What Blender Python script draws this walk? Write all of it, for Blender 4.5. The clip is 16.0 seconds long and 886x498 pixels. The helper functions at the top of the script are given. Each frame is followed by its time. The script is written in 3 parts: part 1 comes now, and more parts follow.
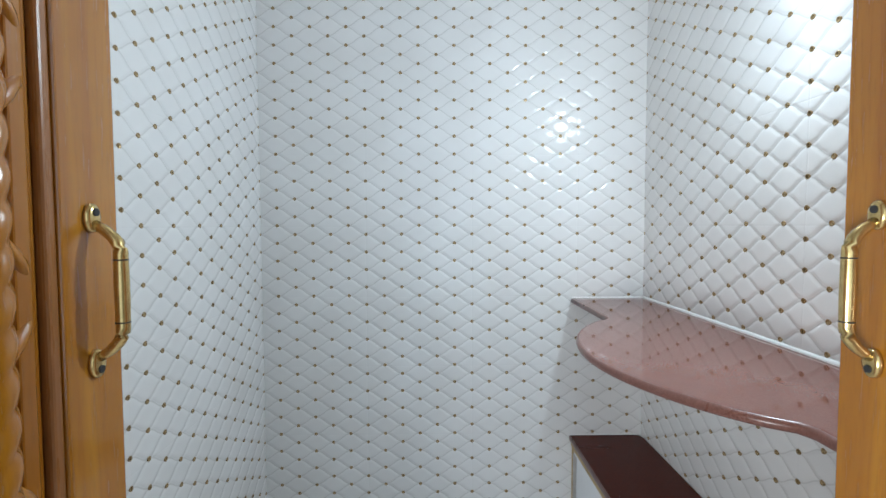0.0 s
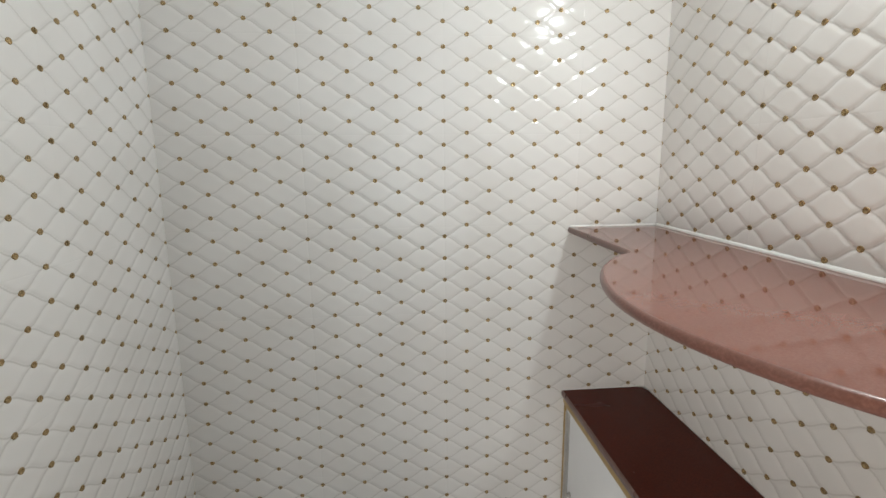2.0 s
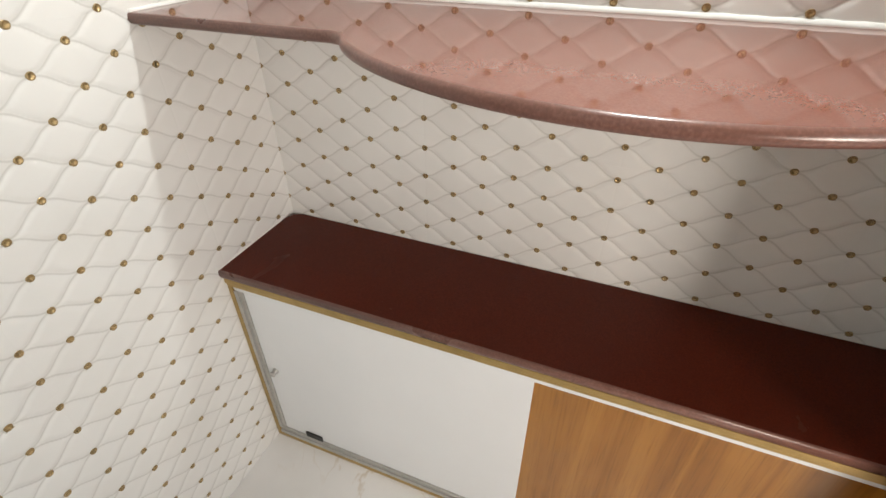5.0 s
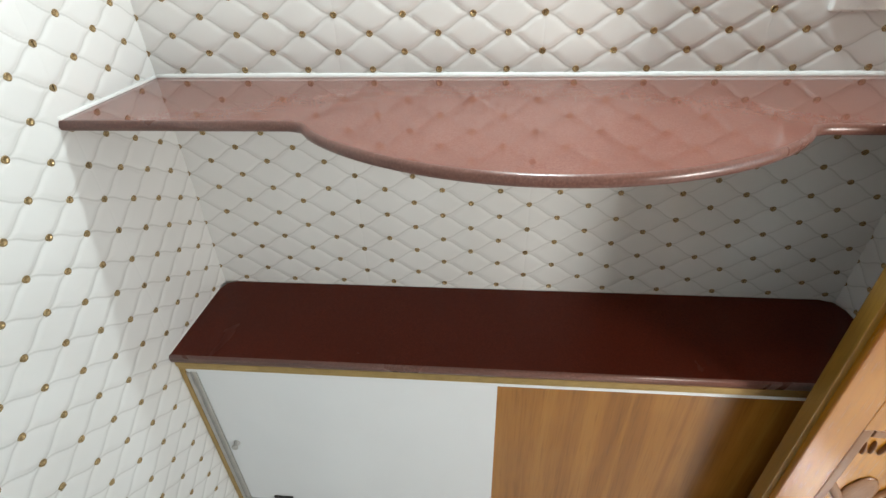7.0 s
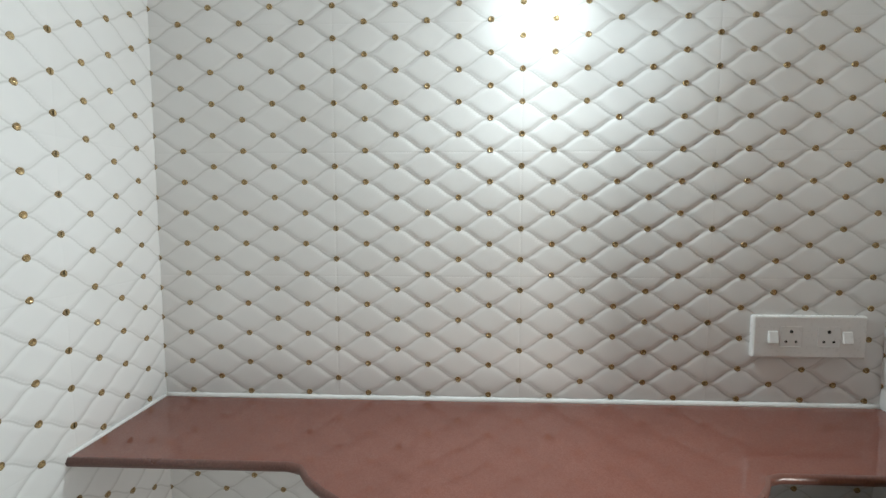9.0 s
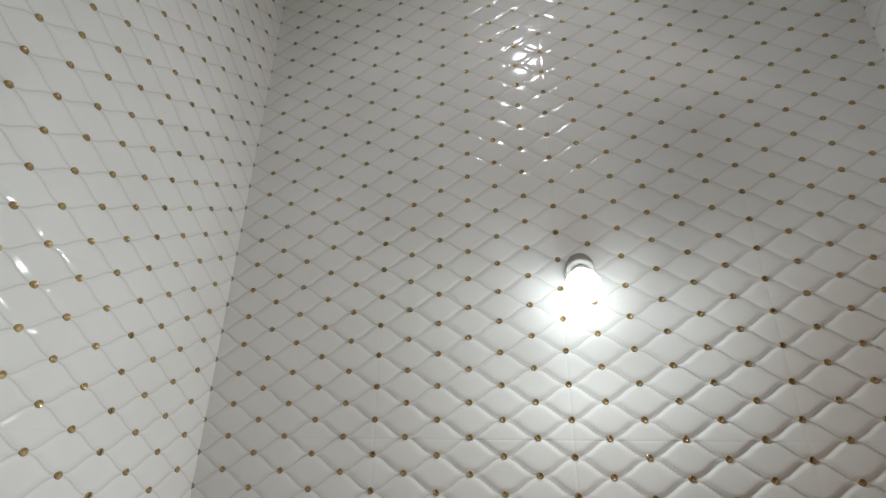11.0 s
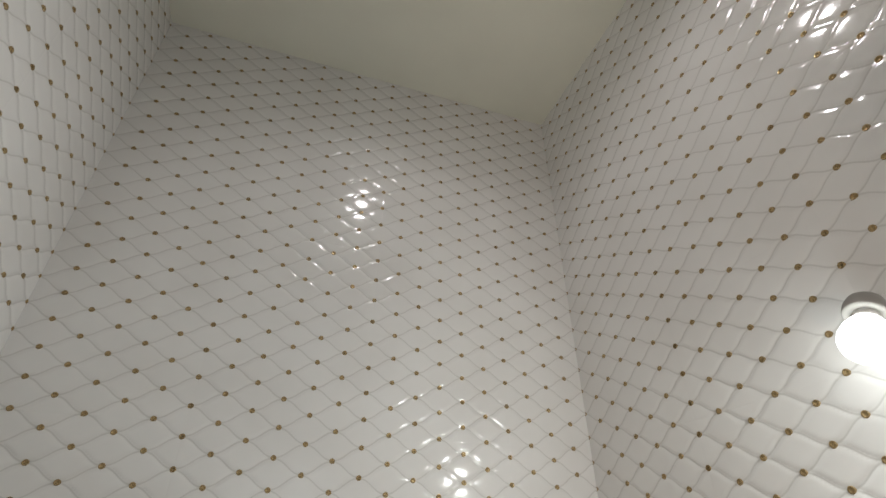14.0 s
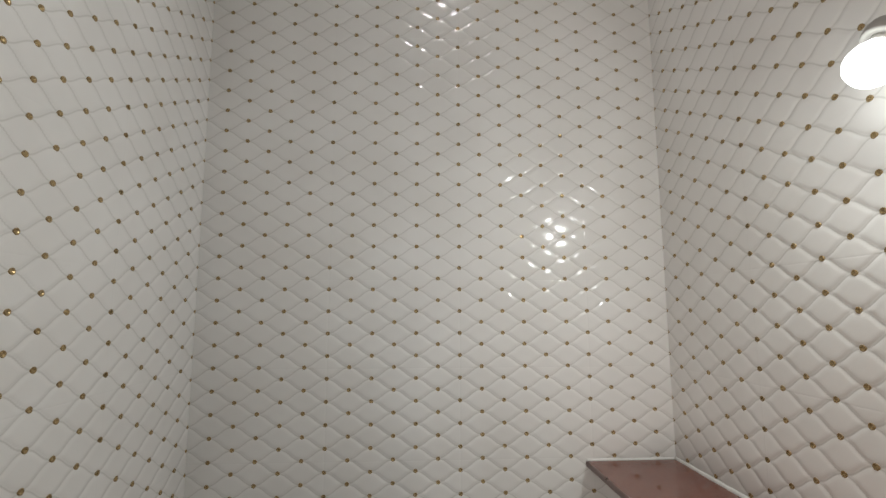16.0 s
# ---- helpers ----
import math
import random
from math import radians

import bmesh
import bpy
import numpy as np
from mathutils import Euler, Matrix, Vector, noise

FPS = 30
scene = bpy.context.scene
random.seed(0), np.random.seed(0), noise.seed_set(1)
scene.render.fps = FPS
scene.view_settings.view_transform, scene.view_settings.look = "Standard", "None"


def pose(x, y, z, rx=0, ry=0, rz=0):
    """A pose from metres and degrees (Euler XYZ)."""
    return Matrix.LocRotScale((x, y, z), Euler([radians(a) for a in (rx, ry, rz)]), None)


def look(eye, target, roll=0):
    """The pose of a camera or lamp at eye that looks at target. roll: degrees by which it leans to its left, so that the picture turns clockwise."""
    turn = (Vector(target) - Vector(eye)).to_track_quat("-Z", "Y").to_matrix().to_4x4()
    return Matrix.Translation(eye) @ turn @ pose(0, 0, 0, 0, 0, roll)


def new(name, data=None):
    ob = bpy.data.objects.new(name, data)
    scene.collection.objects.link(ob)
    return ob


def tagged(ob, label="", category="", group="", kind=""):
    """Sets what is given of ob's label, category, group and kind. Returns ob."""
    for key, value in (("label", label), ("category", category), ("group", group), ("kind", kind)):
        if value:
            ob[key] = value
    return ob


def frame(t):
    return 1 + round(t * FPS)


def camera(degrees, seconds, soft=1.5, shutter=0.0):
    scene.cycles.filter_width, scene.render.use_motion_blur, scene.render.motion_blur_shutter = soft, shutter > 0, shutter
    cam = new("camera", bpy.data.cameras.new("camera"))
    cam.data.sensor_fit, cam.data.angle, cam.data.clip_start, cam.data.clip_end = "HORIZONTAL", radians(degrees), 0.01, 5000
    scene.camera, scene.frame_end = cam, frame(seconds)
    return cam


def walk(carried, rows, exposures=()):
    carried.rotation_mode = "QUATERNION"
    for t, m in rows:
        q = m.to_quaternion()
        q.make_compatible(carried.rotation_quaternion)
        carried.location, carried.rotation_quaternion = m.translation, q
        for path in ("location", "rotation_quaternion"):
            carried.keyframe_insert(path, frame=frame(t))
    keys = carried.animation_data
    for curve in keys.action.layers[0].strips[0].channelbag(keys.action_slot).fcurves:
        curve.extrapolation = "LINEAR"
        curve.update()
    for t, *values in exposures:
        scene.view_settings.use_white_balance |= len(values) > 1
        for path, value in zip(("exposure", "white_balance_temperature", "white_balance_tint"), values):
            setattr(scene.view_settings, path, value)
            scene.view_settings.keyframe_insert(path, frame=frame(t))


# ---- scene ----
cam = camera(85.39, 16.0)
PATH = [
    (0.0, pose(-0.7456, -1.7052, 1.3648, 87.2231, 0.1989, -0.8387)),
    (0.5, pose(-0.7568, -1.6624, 1.3691, 86.7230, 0.2731, -1.0533)),
    (1.0, pose(-0.7725, -1.5851, 1.3593, 86.0965, 0.2528, -1.3747)),
    (1.5, pose(-0.7663, -1.4757, 1.3325, 84.0462, 0.3940, -2.6116)),
    (2.0, pose(-0.7380, -1.3233, 1.2960, 79.4567, 0.5308, -5.0827)),
    (2.5, pose(-0.6964, -1.2348, 1.2967, 72.8359, 0.7831, -9.3252)),
    (3.0, pose(-0.6699, -1.1266, 1.2684, 66.0484, 0.9200, -16.8536)),
    (3.5, pose(-0.6826, -0.9584, 1.2483, 60.4431, 0.8404, -27.8659)),
    (4.0, pose(-0.7004, -0.8637, 1.2345, 56.8429, 0.6002, -41.1844)),
    (4.5, pose(-0.7637, -0.8171, 1.2274, 55.1503, 0.4236, -54.9309)),
    (5.0, pose(-0.8251, -0.7515, 1.2386, 54.0851, 0.2788, -67.8825)),
    (7.5, pose(-0.9424, -0.6455, 1.3729, 58.8842, 0.2212, -87.6480)),
    (8.0, pose(-0.9586, -0.6397, 1.4220, 66.4384, 0.1124, -87.7184)),
    (8.5, pose(-0.9705, -0.6368, 1.4575, 75.7505, 0.0585, -87.5432)),
    (9.0, pose(-0.9713, -0.6376, 1.5014, 85.1401, -0.0006, -87.4086)),
    (9.5, pose(-0.9814, -0.6466, 1.5517, 94.2235, -0.1822, -87.2663)),
    (10.0, pose(-0.9841, -0.6593, 1.5760, 103.6460, -0.2939, -87.0987)),
    (12.5, pose(-0.8317, -0.8729, 1.6103, 121.9051, -0.0082, -56.7468)),
    (13.0, pose(-0.7963, -0.9774, 1.6202, 122.3812, -0.0756, -42.4284)),
    (13.5, pose(-0.8020, -1.0690, 1.6232, 122.7001, -0.3515, -29.0504)),
    (14.0, pose(-0.8231, -1.1698, 1.6286, 122.5469, -0.1078, -19.0319)),
    (14.5, pose(-0.8153, -1.2487, 1.6272, 120.6632, -0.0567, -11.6216)),
    (15.0, pose(-0.7892, -1.2922, 1.6028, 115.3321, 0.0814, -6.7830)),
    (15.5, pose(-0.7611, -1.3518, 1.5616, 106.7329, 0.2825, -4.5598)),
    (16.0, pose(-0.7400, -1.3976, 1.5237, 97.3326, 0.1429, -3.0385)),
]
EXPOSURES = [
    (0.0, 1.1, 5450, 5),
    (0.5, 1.2, 5650, 5),
    (1.0, 1.2, 6000, 6),
    (1.5, 1.0, 6200, 7),
    (2.0, 1.05, 6400, 9),
    (2.5, 1.25, 6550, 10),
    (3.5, 1.45, 6600, 10),
    (5.0, 1.72, 6650, 10),
    (7.5, 1.6, 5950, 3),
    (8.5, 1.2, 6050, 5),
    (9.0, .88, 5950, 4),
    (9.5, .75, 5950, 5),
    (10.2, .6, 6150, 6),
    (12.5, .33, 6300, 11),
    (14.0, .45, 6600, 10),
    (16.0, .42, 6650, 11),
]
walk(cam, PATH, EXPOSURES)

# room, inner faces (x = 0 is the shelf wall, y = 0 the far wall)
XC, YD, ZC = -1.366, -1.47, 3.10
HS, VS = .0625, .03125            # half spacing of the studs along the wall, and row height
Z0 = .023                         # height phase of the stud rows
CURVE = .62                       # how far the pressed lines swing
TW, TH = .375, .25                # wall tile


# ---------------------------------------------------------------- lights
def lamp(name, kind, loc, watts, size, color=(1, 1, 1), aim=None):
    l = bpy.data.lights.new(name, kind)
    l.energy, l.color = watts, color
    if kind == "AREA":
        l.size = size
    else:
        l.shadow_soft_size = size
    ob = new(name, l)
    ob.matrix_world = look(loc, aim) if aim else Matrix.Translation(loc)
    return ob


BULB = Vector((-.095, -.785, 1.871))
DOWN = Vector((-.60, -.72, 3.06))
lamp("bulb_lamp", "POINT", BULB, .30, .028, (.93, 1, .98))
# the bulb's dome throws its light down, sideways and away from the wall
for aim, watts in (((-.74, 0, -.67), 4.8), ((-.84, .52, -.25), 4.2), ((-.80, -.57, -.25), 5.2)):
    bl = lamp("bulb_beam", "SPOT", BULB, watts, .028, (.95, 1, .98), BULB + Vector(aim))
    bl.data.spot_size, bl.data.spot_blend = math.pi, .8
dl = lamp("ceiling_lamp", "SPOT", DOWN, 4.2, .034, (1, .96, .98), DOWN - Vector((0, 0, 1)))
dl.data.spot_size, dl.data.spot_blend = radians(158), .7
lamp("hall_lamp", "AREA", (-1.35, -2.3, 1.0), 8.4, .34, (1, .91, .82), (-.2, -.6, .8))
# broad unseen fill, added in the hall to brighten the far walls evenly
lamp("hall_fill", "AREA", (-.9, -3.9, 1.6), 10.5, 2.4, (.9, .96, 1), (-.7, -1, 1.2))
world = bpy.data.worlds.new("world")
scene.world = world
world.use_nodes = True
world.node_tree.nodes["Background"].inputs["Color"].default_value = (.8, .88, 1, 1)
world.node_tree.nodes["Background"].inputs["Strength"].default_value = .15


# ---------------------------------------------------------------- materials
class Mat:
    """A small builder for node materials."""

    def __init__(self, name, rough=.4, metal=0.0, coat=0.0, spec=.5):
        self.m = bpy.data.materials.new(name)
        self.m.use_nodes = True
        self.t = self.m.node_tree
        self.b = self.t.nodes["Principled BSDF"]
        self.b.inputs["Roughness"].default_value = rough
        self.b.inputs["Metallic"].default_value = metal
        self.b.inputs["Coat Weight"].default_value = coat
        self.b.inputs["Coat Roughness"].default_value = .04
        self.b.inputs["Specular IOR Level"].default_value = spec
        self.co = self.t.nodes.new("ShaderNodeTexCoord").outputs["Object"]

    def link(self, a, b):
        self.t.links.new(a, b)

    def mapped(self, scale, world=False):
        n = self.t.nodes.new("ShaderNodeMapping")
        n.inputs["Scale"].default_value = scale
        src = self.co
        if world:
            src = self.t.nodes.new("ShaderNodeNewGeometry").outputs["Position"]
        self.link(src, n.inputs["Vector"])
        return n.outputs["Vector"]

    def noise(self, scale, detail=4, vec=None, dist=0.0, rough=.5):
        n = self.t.nodes.new("ShaderNodeTexNoise")
        n.inputs["Scale"].default_value = scale
        n.inputs["Detail"].default_value = detail
        n.inputs["Distortion"].default_value = dist
        n.inputs["Roughness"].default_value = rough
        self.link(vec or self.co, n.inputs["Vector"])
        return n.outputs["Fac"]

    def ramp(self, fac, stops):
        n = self.t.nodes.new("ShaderNodeValToRGB")
        e = n.color_ramp.elements
        e[0].position, e[0].color = stops[0][0], (*stops[0][1], 1)
        e[1].position, e[1].color = stops[-1][0], (*stops[-1][1], 1)
        for p, c in stops[1:-1]:
            x = e.new(p)
            x.color = (*c, 1)
        self.link(fac, n.inputs["Fac"])
        return n.outputs["Color"]

    def mix(self, a, b, fac, mode="MIX"):
        n = self.t.nodes.new("ShaderNodeMix")
        n.data_type, n.blend_type = "RGBA", mode
        for sock, v in ((n.inputs[6], a), (n.inputs[7], b), (n.inputs[0], fac)):
            if isinstance(v, (int, float)):
                sock.default_value = v
            elif isinstance(v, tuple):
                sock.default_value = (*v, 1)
            else:
                self.link(v, sock)
        return n.outputs[2]

    def color(self, c):
        if isinstance(c, tuple):
            self.b.inputs["Base Color"].default_value = (*c, 1)
        else:
            self.link(c, self.b.inputs["Base Color"])
        return self

    def rough(self, fac, lo, hi):
        n = self.t.nodes.new("ShaderNodeMapRange")
        n.inputs["To Min"].default_value, n.inputs["To Max"].default_value = lo, hi
        self.link(fac, n.inputs["Value"])
        self.link(n.outputs["Result"], self.b.inputs["Roughness"])
        return self

    def bump(self, height, strength=.3, dist=.001):
        n = self.t.nodes.new("ShaderNodeBump")
        n.inputs["Strength"].default_value, n.inputs["Distance"].default_value = strength, dist
        self.link(height, n.inputs["Height"])
        self.link(n.outputs["Normal"], self.b.inputs["Normal"])
        return self


def glaze():
    m = Mat("white_glaze", .13)
    big = m.noise(5, 3, m.mapped((1, 1, 1), True))
    fine = m.noise(160, 3, m.mapped((1, 1, 1), True))
    m.rough(fine, .06, .12)
    # the pressed line between the cushions: thin, and coloured greyer than the glaze round it
    uvn = m.t.nodes.new("ShaderNodeUVMap")
    uvn.uv_map = "lattice"
    sep = m.t.nodes.new("ShaderNodeSeparateXYZ")
    m.link(uvn.outputs["UV"], sep.inputs[0])

    def calc(op, a, b=0.0, c=0.0):
        n = m.t.nodes.new("ShaderNodeMath")
        n.operation = op
        for k, v in enumerate((a, b, c)):
            if isinstance(v, (int, float)):
                n.inputs[k].default_value = v
            else:
                m.link(v, n.inputs[k])
        return n.outputs[0]

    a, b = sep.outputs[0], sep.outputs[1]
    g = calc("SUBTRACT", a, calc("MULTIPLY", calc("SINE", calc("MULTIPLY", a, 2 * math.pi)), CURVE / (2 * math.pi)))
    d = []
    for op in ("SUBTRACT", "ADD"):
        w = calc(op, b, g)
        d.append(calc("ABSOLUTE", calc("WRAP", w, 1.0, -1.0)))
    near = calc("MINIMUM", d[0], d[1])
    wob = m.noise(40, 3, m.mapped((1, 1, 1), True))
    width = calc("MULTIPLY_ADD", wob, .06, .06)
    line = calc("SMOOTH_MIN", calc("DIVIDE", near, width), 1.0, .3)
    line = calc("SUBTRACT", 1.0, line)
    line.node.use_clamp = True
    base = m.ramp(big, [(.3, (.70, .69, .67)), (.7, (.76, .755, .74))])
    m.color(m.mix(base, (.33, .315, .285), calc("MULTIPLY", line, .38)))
    h = calc("SUBTRACT", calc("MULTIPLY", m.noise(60, 4, m.mapped((1, 1, 1), True)), .5), calc("MULTIPLY", line, .8))
    m.bump(h, .25, .0006)
    return m.m


def granite(name, base, dark, light, scale=420, gloss=(.03, .06)):
    m = Mat(name, .1)
    n1 = m.noise(scale, 3)
    n2 = m.noise(scale * .35, 5)
    big = m.noise(9, 4, dist=.6)
    c = m.ramp(n1, [(.34, dark), (.5, base), (.68, light)])
    c = m.mix(c, m.ramp(n2, [(.4, dark), (.62, base)]), .3)
    c = m.mix(c, tuple(v * .82 for v in base), m.ramp(big, [(.35, (0, 0, 0)), (.75, (.6, .6, .6))]))
    m.color(c)
    m.rough(big, *gloss)
    return m.m


def wood(name, a, b, stretch, rough=.22, coat=.35, scale=6.0):
    m = Mat(name, rough, coat=coat)
    v = m.mapped(stretch)
    bands = m.noise(scale, 6, v, .8)
    fine = m.noise(scale * 12, 4, v)
    blot = m.noise(3.5, 3)
    c = m.ramp(bands, [(.3, a), (.52, tuple((p + q) / 2 for p, q in zip(a, b))), (.7, b)])
    c = m.mix(c, tuple(v_ * .55 for v_ in a), m.ramp(fine, [(.5, (0, 0, 0)), (.75, (.45, .45, .45))]))
    c = m.mix(c, tuple(min(1, v_ * 1.25) for v_ in b), m.ramp(blot, [(.45, (0, 0, 0)), (.8, (.4, .4, .4))]))
    m.color(c)
    m.rough(fine, rough * .8, rough * 1.5)
    m.bump(fine, .15, .0008)
    return m.m


def plain(name, color, rough=.4, metal=0.0, vary=.06, scale=14, coat=0.0):
    m = Mat(name, rough, metal, coat)
    n = m.noise(scale, 4)
    m.color(m.ramp(n, [(.3, tuple(v * (1 - vary) for v in color)), (.7, tuple(min(1, v * (1 + vary)) for v in color))]))
    m.rough(m.noise(scale * 7, 3), rough * .8, min(1, rough * 1.25))
    return m.m


def marble():
    m = Mat("marble_floor", .12)
    v = m.mapped((1, 1, 1), True)
    warp = m.noise(2.2, 5, v, 1.4)
    vein = m.ramp(warp, [(.490, (0, 0, 0)), (.497, (1, 1, 1)), (.503, (0, 0, 0))])
    gate = m.ramp(m.noise(1.7, 2, v), [(.45, (0, 0, 0)), (.6, (1, 1, 1))])
    cloud = m.noise(3, 5, v, .5)
    base = m.ramp(cloud, [(.3, (.70, .69, .67)), (.7, (.8, .79, .78))])
    k = m.mix(vein, gate, 1.0, "MULTIPLY")
    m.color(m.mix(base, (.50, .40, .27), k))
    return m.m


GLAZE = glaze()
GOLD = plain("gold_stud", (.39, .285, .145), .27, .7, .2, 300)
GROUT = plain("white_grout", (.72, .71, .69), .7, 0, .05, 60)
SHELF_M = granite("pink_granite", (.208, .083, .062), (.180, .068, .050), (.230, .100, .077))
SLAB_M = granite("maroon_granite", (.088, .014, .006), (.060, .009, .004), (.112, .020, .009), gloss=(.22, .3))
SLAB_M.node_tree.nodes["Principled BSDF"].inputs["Specular IOR Level"].default_value = .13
EDGE_M = granite("pink_granite_edge", (.165, .073, .055), (.12, .052, .04), (.235, .115, .092), 300, gloss=(.22, .36))
BRONZE = plain("bronze_channel", (.42, .29, .11), .34, .6, .1, 40)
SILVER = plain("silver_channel", (.47, .46, .44), .4, .5, .08, 40)
PANEL = plain("white_laminate", (.75, .77, .79), .22, 0, .02, 5)
LAMINATE = wood("teak_laminate", (.22, .080, .009), (.37, .165, .026), (9, 9, .35), .2, .2, 2.6)
TEAK = wood("varnished_teak", (.26, .088, .004), (.42, .18, .008), (7, 7, .5), .22, .5, 3.0)
TEAK_D = wood("dark_teak", (.20, .075, .016), (.34, .145, .035), (7, 7, .5), .25, .4, 3.0)
TEAK_DD = wood("brown_carving", (.15, .060, .017), (.25, .11, .034), (7, 7, .5), .3, .3, 3.0)
TEAK_L = wood("pale_teak", (.52, .27, .12), (.64, .36, .18), (7, 7, .5), .3, .3, 3.0)
TEAK_Y = wood("yellow_teak", (.19, .095, .010), (.27, .15, .022), (7, 7, .5), .3, .4, 3.0)
# white of the shelf's cement and of the worktop's modelled highlight
BEAD = plain("white_cement_and_glint", (.80, .80, .78), .5, 0, .04, 60)
BRASS = plain("antique_brass", (.62, .47, .20), .24, .9, .15, 60)
# black plastic parts, and black colour for the shade in hollows
BLACK = plain("black_plastic_and_shade", (.02, .02, .02), .5)
PLASTIC = plain("white_plastic", (.74, .73, .71), .28, 0, .02, 20)
# white plastic with the shade behind the bulb put into its grey colour
CUP = plain("shaded_white_plastic", (.32, .31, .29), .4, 0, .03, 20)
PAINT = plain("ceiling_paint", (.80, .80, .70), .85, 0, .04, 3)
HALLPAINT = plain("hall_paint", (.72, .68, .6), .8, 0, .04, 3)
FLOOR_M = marble()
KNOBM = plain("grey_knob", (.4, .39, .37), .35, .4)


def glow(name, color, strength):
    m = bpy.data.materials.new(name)
    m.use_nodes = True
    b = m.node_tree.nodes["Principled BSDF"]
    b.inputs["Base Color"].default_value = (.9, .9, .9, 1)
    b.inputs["Emission Color"].default_value = (*color, 1)
    b.inputs["Emission Strength"].default_value = strength
    return m


BULB_M = glow("lit_bulb", (.95, 1, 1), 3.5)
DOWN_M = glow("lit_diffuser", (1, .95, 1), 5)


# ---------------------------------------------------------------- mesh helpers
def mesh_ob(name, bm, material, parent=None, label="", smooth=False, kind=""):
    me = bpy.data.meshes.new(name)
    bm.normal_update()
    bm.to_mesh(me)
    bm.free()
    if smooth:
        for p in me.polygons:
            p.use_smooth = True
    me.materials.append(material)
    ob = new(name, me)
    ob.parent = parent
    return tagged(ob, label, kind=kind)


def add_box(bm, lo, hi, bevel=0.0, seg=1):
    r = bmesh.ops.create_cube(bm, size=1, matrix=Matrix.Translation([(a + b) / 2 for a, b in zip(lo, hi)]) @ Matrix.Diagonal([b - a for a, b in zip(lo, hi)] + [1]))
    if bevel:
        es = {e for v in r["verts"] for e in v.link_edges}
        bmesh.ops.bevel(bm, geom=list(es), offset=bevel, segments=seg, affect="EDGES", profile=.5)


def boxed(name, lo, hi, material, parent=None, label="", bevel=0.0, seg=2, kind="", smooth=False):
    bm = bmesh.new()
    add_box(bm, lo, hi, bevel, seg)
    return mesh_ob(name, bm, material, parent, label, kind=kind, smooth=smooth)


def add_tube(bm, pts, radii, sides=14):
    """A round tube through points; one radius a point."""
    rings = []
    up = Vector((0, 0, 1))
    for i, p in enumerate(pts):
        a, b = pts[max(i - 1, 0)], pts[min(i + 1, len(pts) - 1)]
        d = (Vector(b) - Vector(a)).normalized()
        u = d.cross(up if abs(d.dot(up)) < .95 else Vector((0, 1, 0))).normalized()
        w = d.cross(u).normalized()
        rings.append([bm.verts.new(Vector(p) + radii[i] * (math.cos(2 * math.pi * k / sides) * u + math.sin(2 * math.pi * k / sides) * w)) for k in range(sides)])
    for r0, r1 in zip(rings, rings[1:]):
        for k in range(sides):
            bm.faces.new((r0[k], r0[(k + 1) % sides], r1[(k + 1) % sides], r1[k]))
    bm.faces.new(rings[0][::-1])
    bm.faces.new(rings[-1])
    bmesh.ops.recalc_face_normals(bm, faces=bm.faces)


def add_lathe(bm, profile, m, sides=24):
    """Revolves (radius, height) pairs round z, then applies m."""
    rings = [[bm.verts.new(m @ Vector((r * math.cos(2 * math.pi * k / sides), r * math.sin(2 * math.pi * k / sides), h))) for k in range(sides)] for r, h in profile]
    for r0, r1 in zip(rings, rings[1:]):
        for k in range(sides):
            bm.faces.new((r0[k], r0[(k + 1) % sides], r1[(k + 1) % sides], r1[k]))
    bm.faces.new(rings[0][::-1])
    bm.faces.new(rings[-1])
    bmesh.ops.recalc_face_normals(bm, faces=bm.faces)


def slab(name, outline, z0, z1, material, parent, label="", r=.008, edge=None):
    """A stone slab with a rounded edge from a plan outline (counter-clockwise)."""
    n = len(outline)
    prof = [(0, 0)] + [(r * (1 - math.cos(a)), r * (1 - math.sin(a))) for a in (math.pi / 2, math.pi / 3, math.pi / 6, 0)]
    inset = []
    for i in range(n):
        a, b, c = Vector(outline[i - 1]), Vector(outline[i]), Vector(outline[(i + 1) % n])
        d1, d2 = (b - a).normalized(), (c - b).normalized()
        t = d1 + d2
        t = t.normalized() if t.length > 1e-6 else d1
        inset.append(Vector((-t.y, t.x)))
    bm = bmesh.new()
    h = z1 - z0
    levels = [(r, z0), (r * .3, z0 + r * .3), (0, z0 + r), (0, z1 - r), (r * .134, z1 - r * .5), (r * .5, z1 - r * .134), (r, z1)]
    rings = [[bm.verts.new((outline[i][0] + inset[i].x * d, outline[i][1] + inset[i].y * d, z)) for i in range(n)] for d, z in levels]
    for r0, r1 in zip(rings, rings[1:]):
        for i in range(n):
            bm.faces.new((r0[i], r0[(i + 1) % n], r1[(i + 1) % n], r1[i]))
    side = len(bm.faces)
    bm.faces.new(rings[0][::-1])
    bm.faces.new(rings[-1])
    for k, f in enumerate(bm.faces):
        f.smooth = k < side
        f.material_index = 1 if k < side and edge else 0
    ob = mesh_ob(name, bm, material, parent, label)
    if edge:
        ob.data.materials.append(edge)
    return ob


# ---------------------------------------------------------------- shell
def structure(ob):
    ob["kind"] = "structure"
    return ob


T = .0012                         # joint filler lies this far behind the face
walls = {}
for nm, lo, hi in (("wall_north", (XC - .15, T, 0), (.15, .15, ZC)),
                   ("wall_east", (T, YD - .15, 0), (.15, T, ZC)),
                   ("wall_west", (XC - .15, YD - .15, 0), (XC - T, T, ZC))):
    walls[nm] = structure(boxed(nm, lo, hi, GROUT))
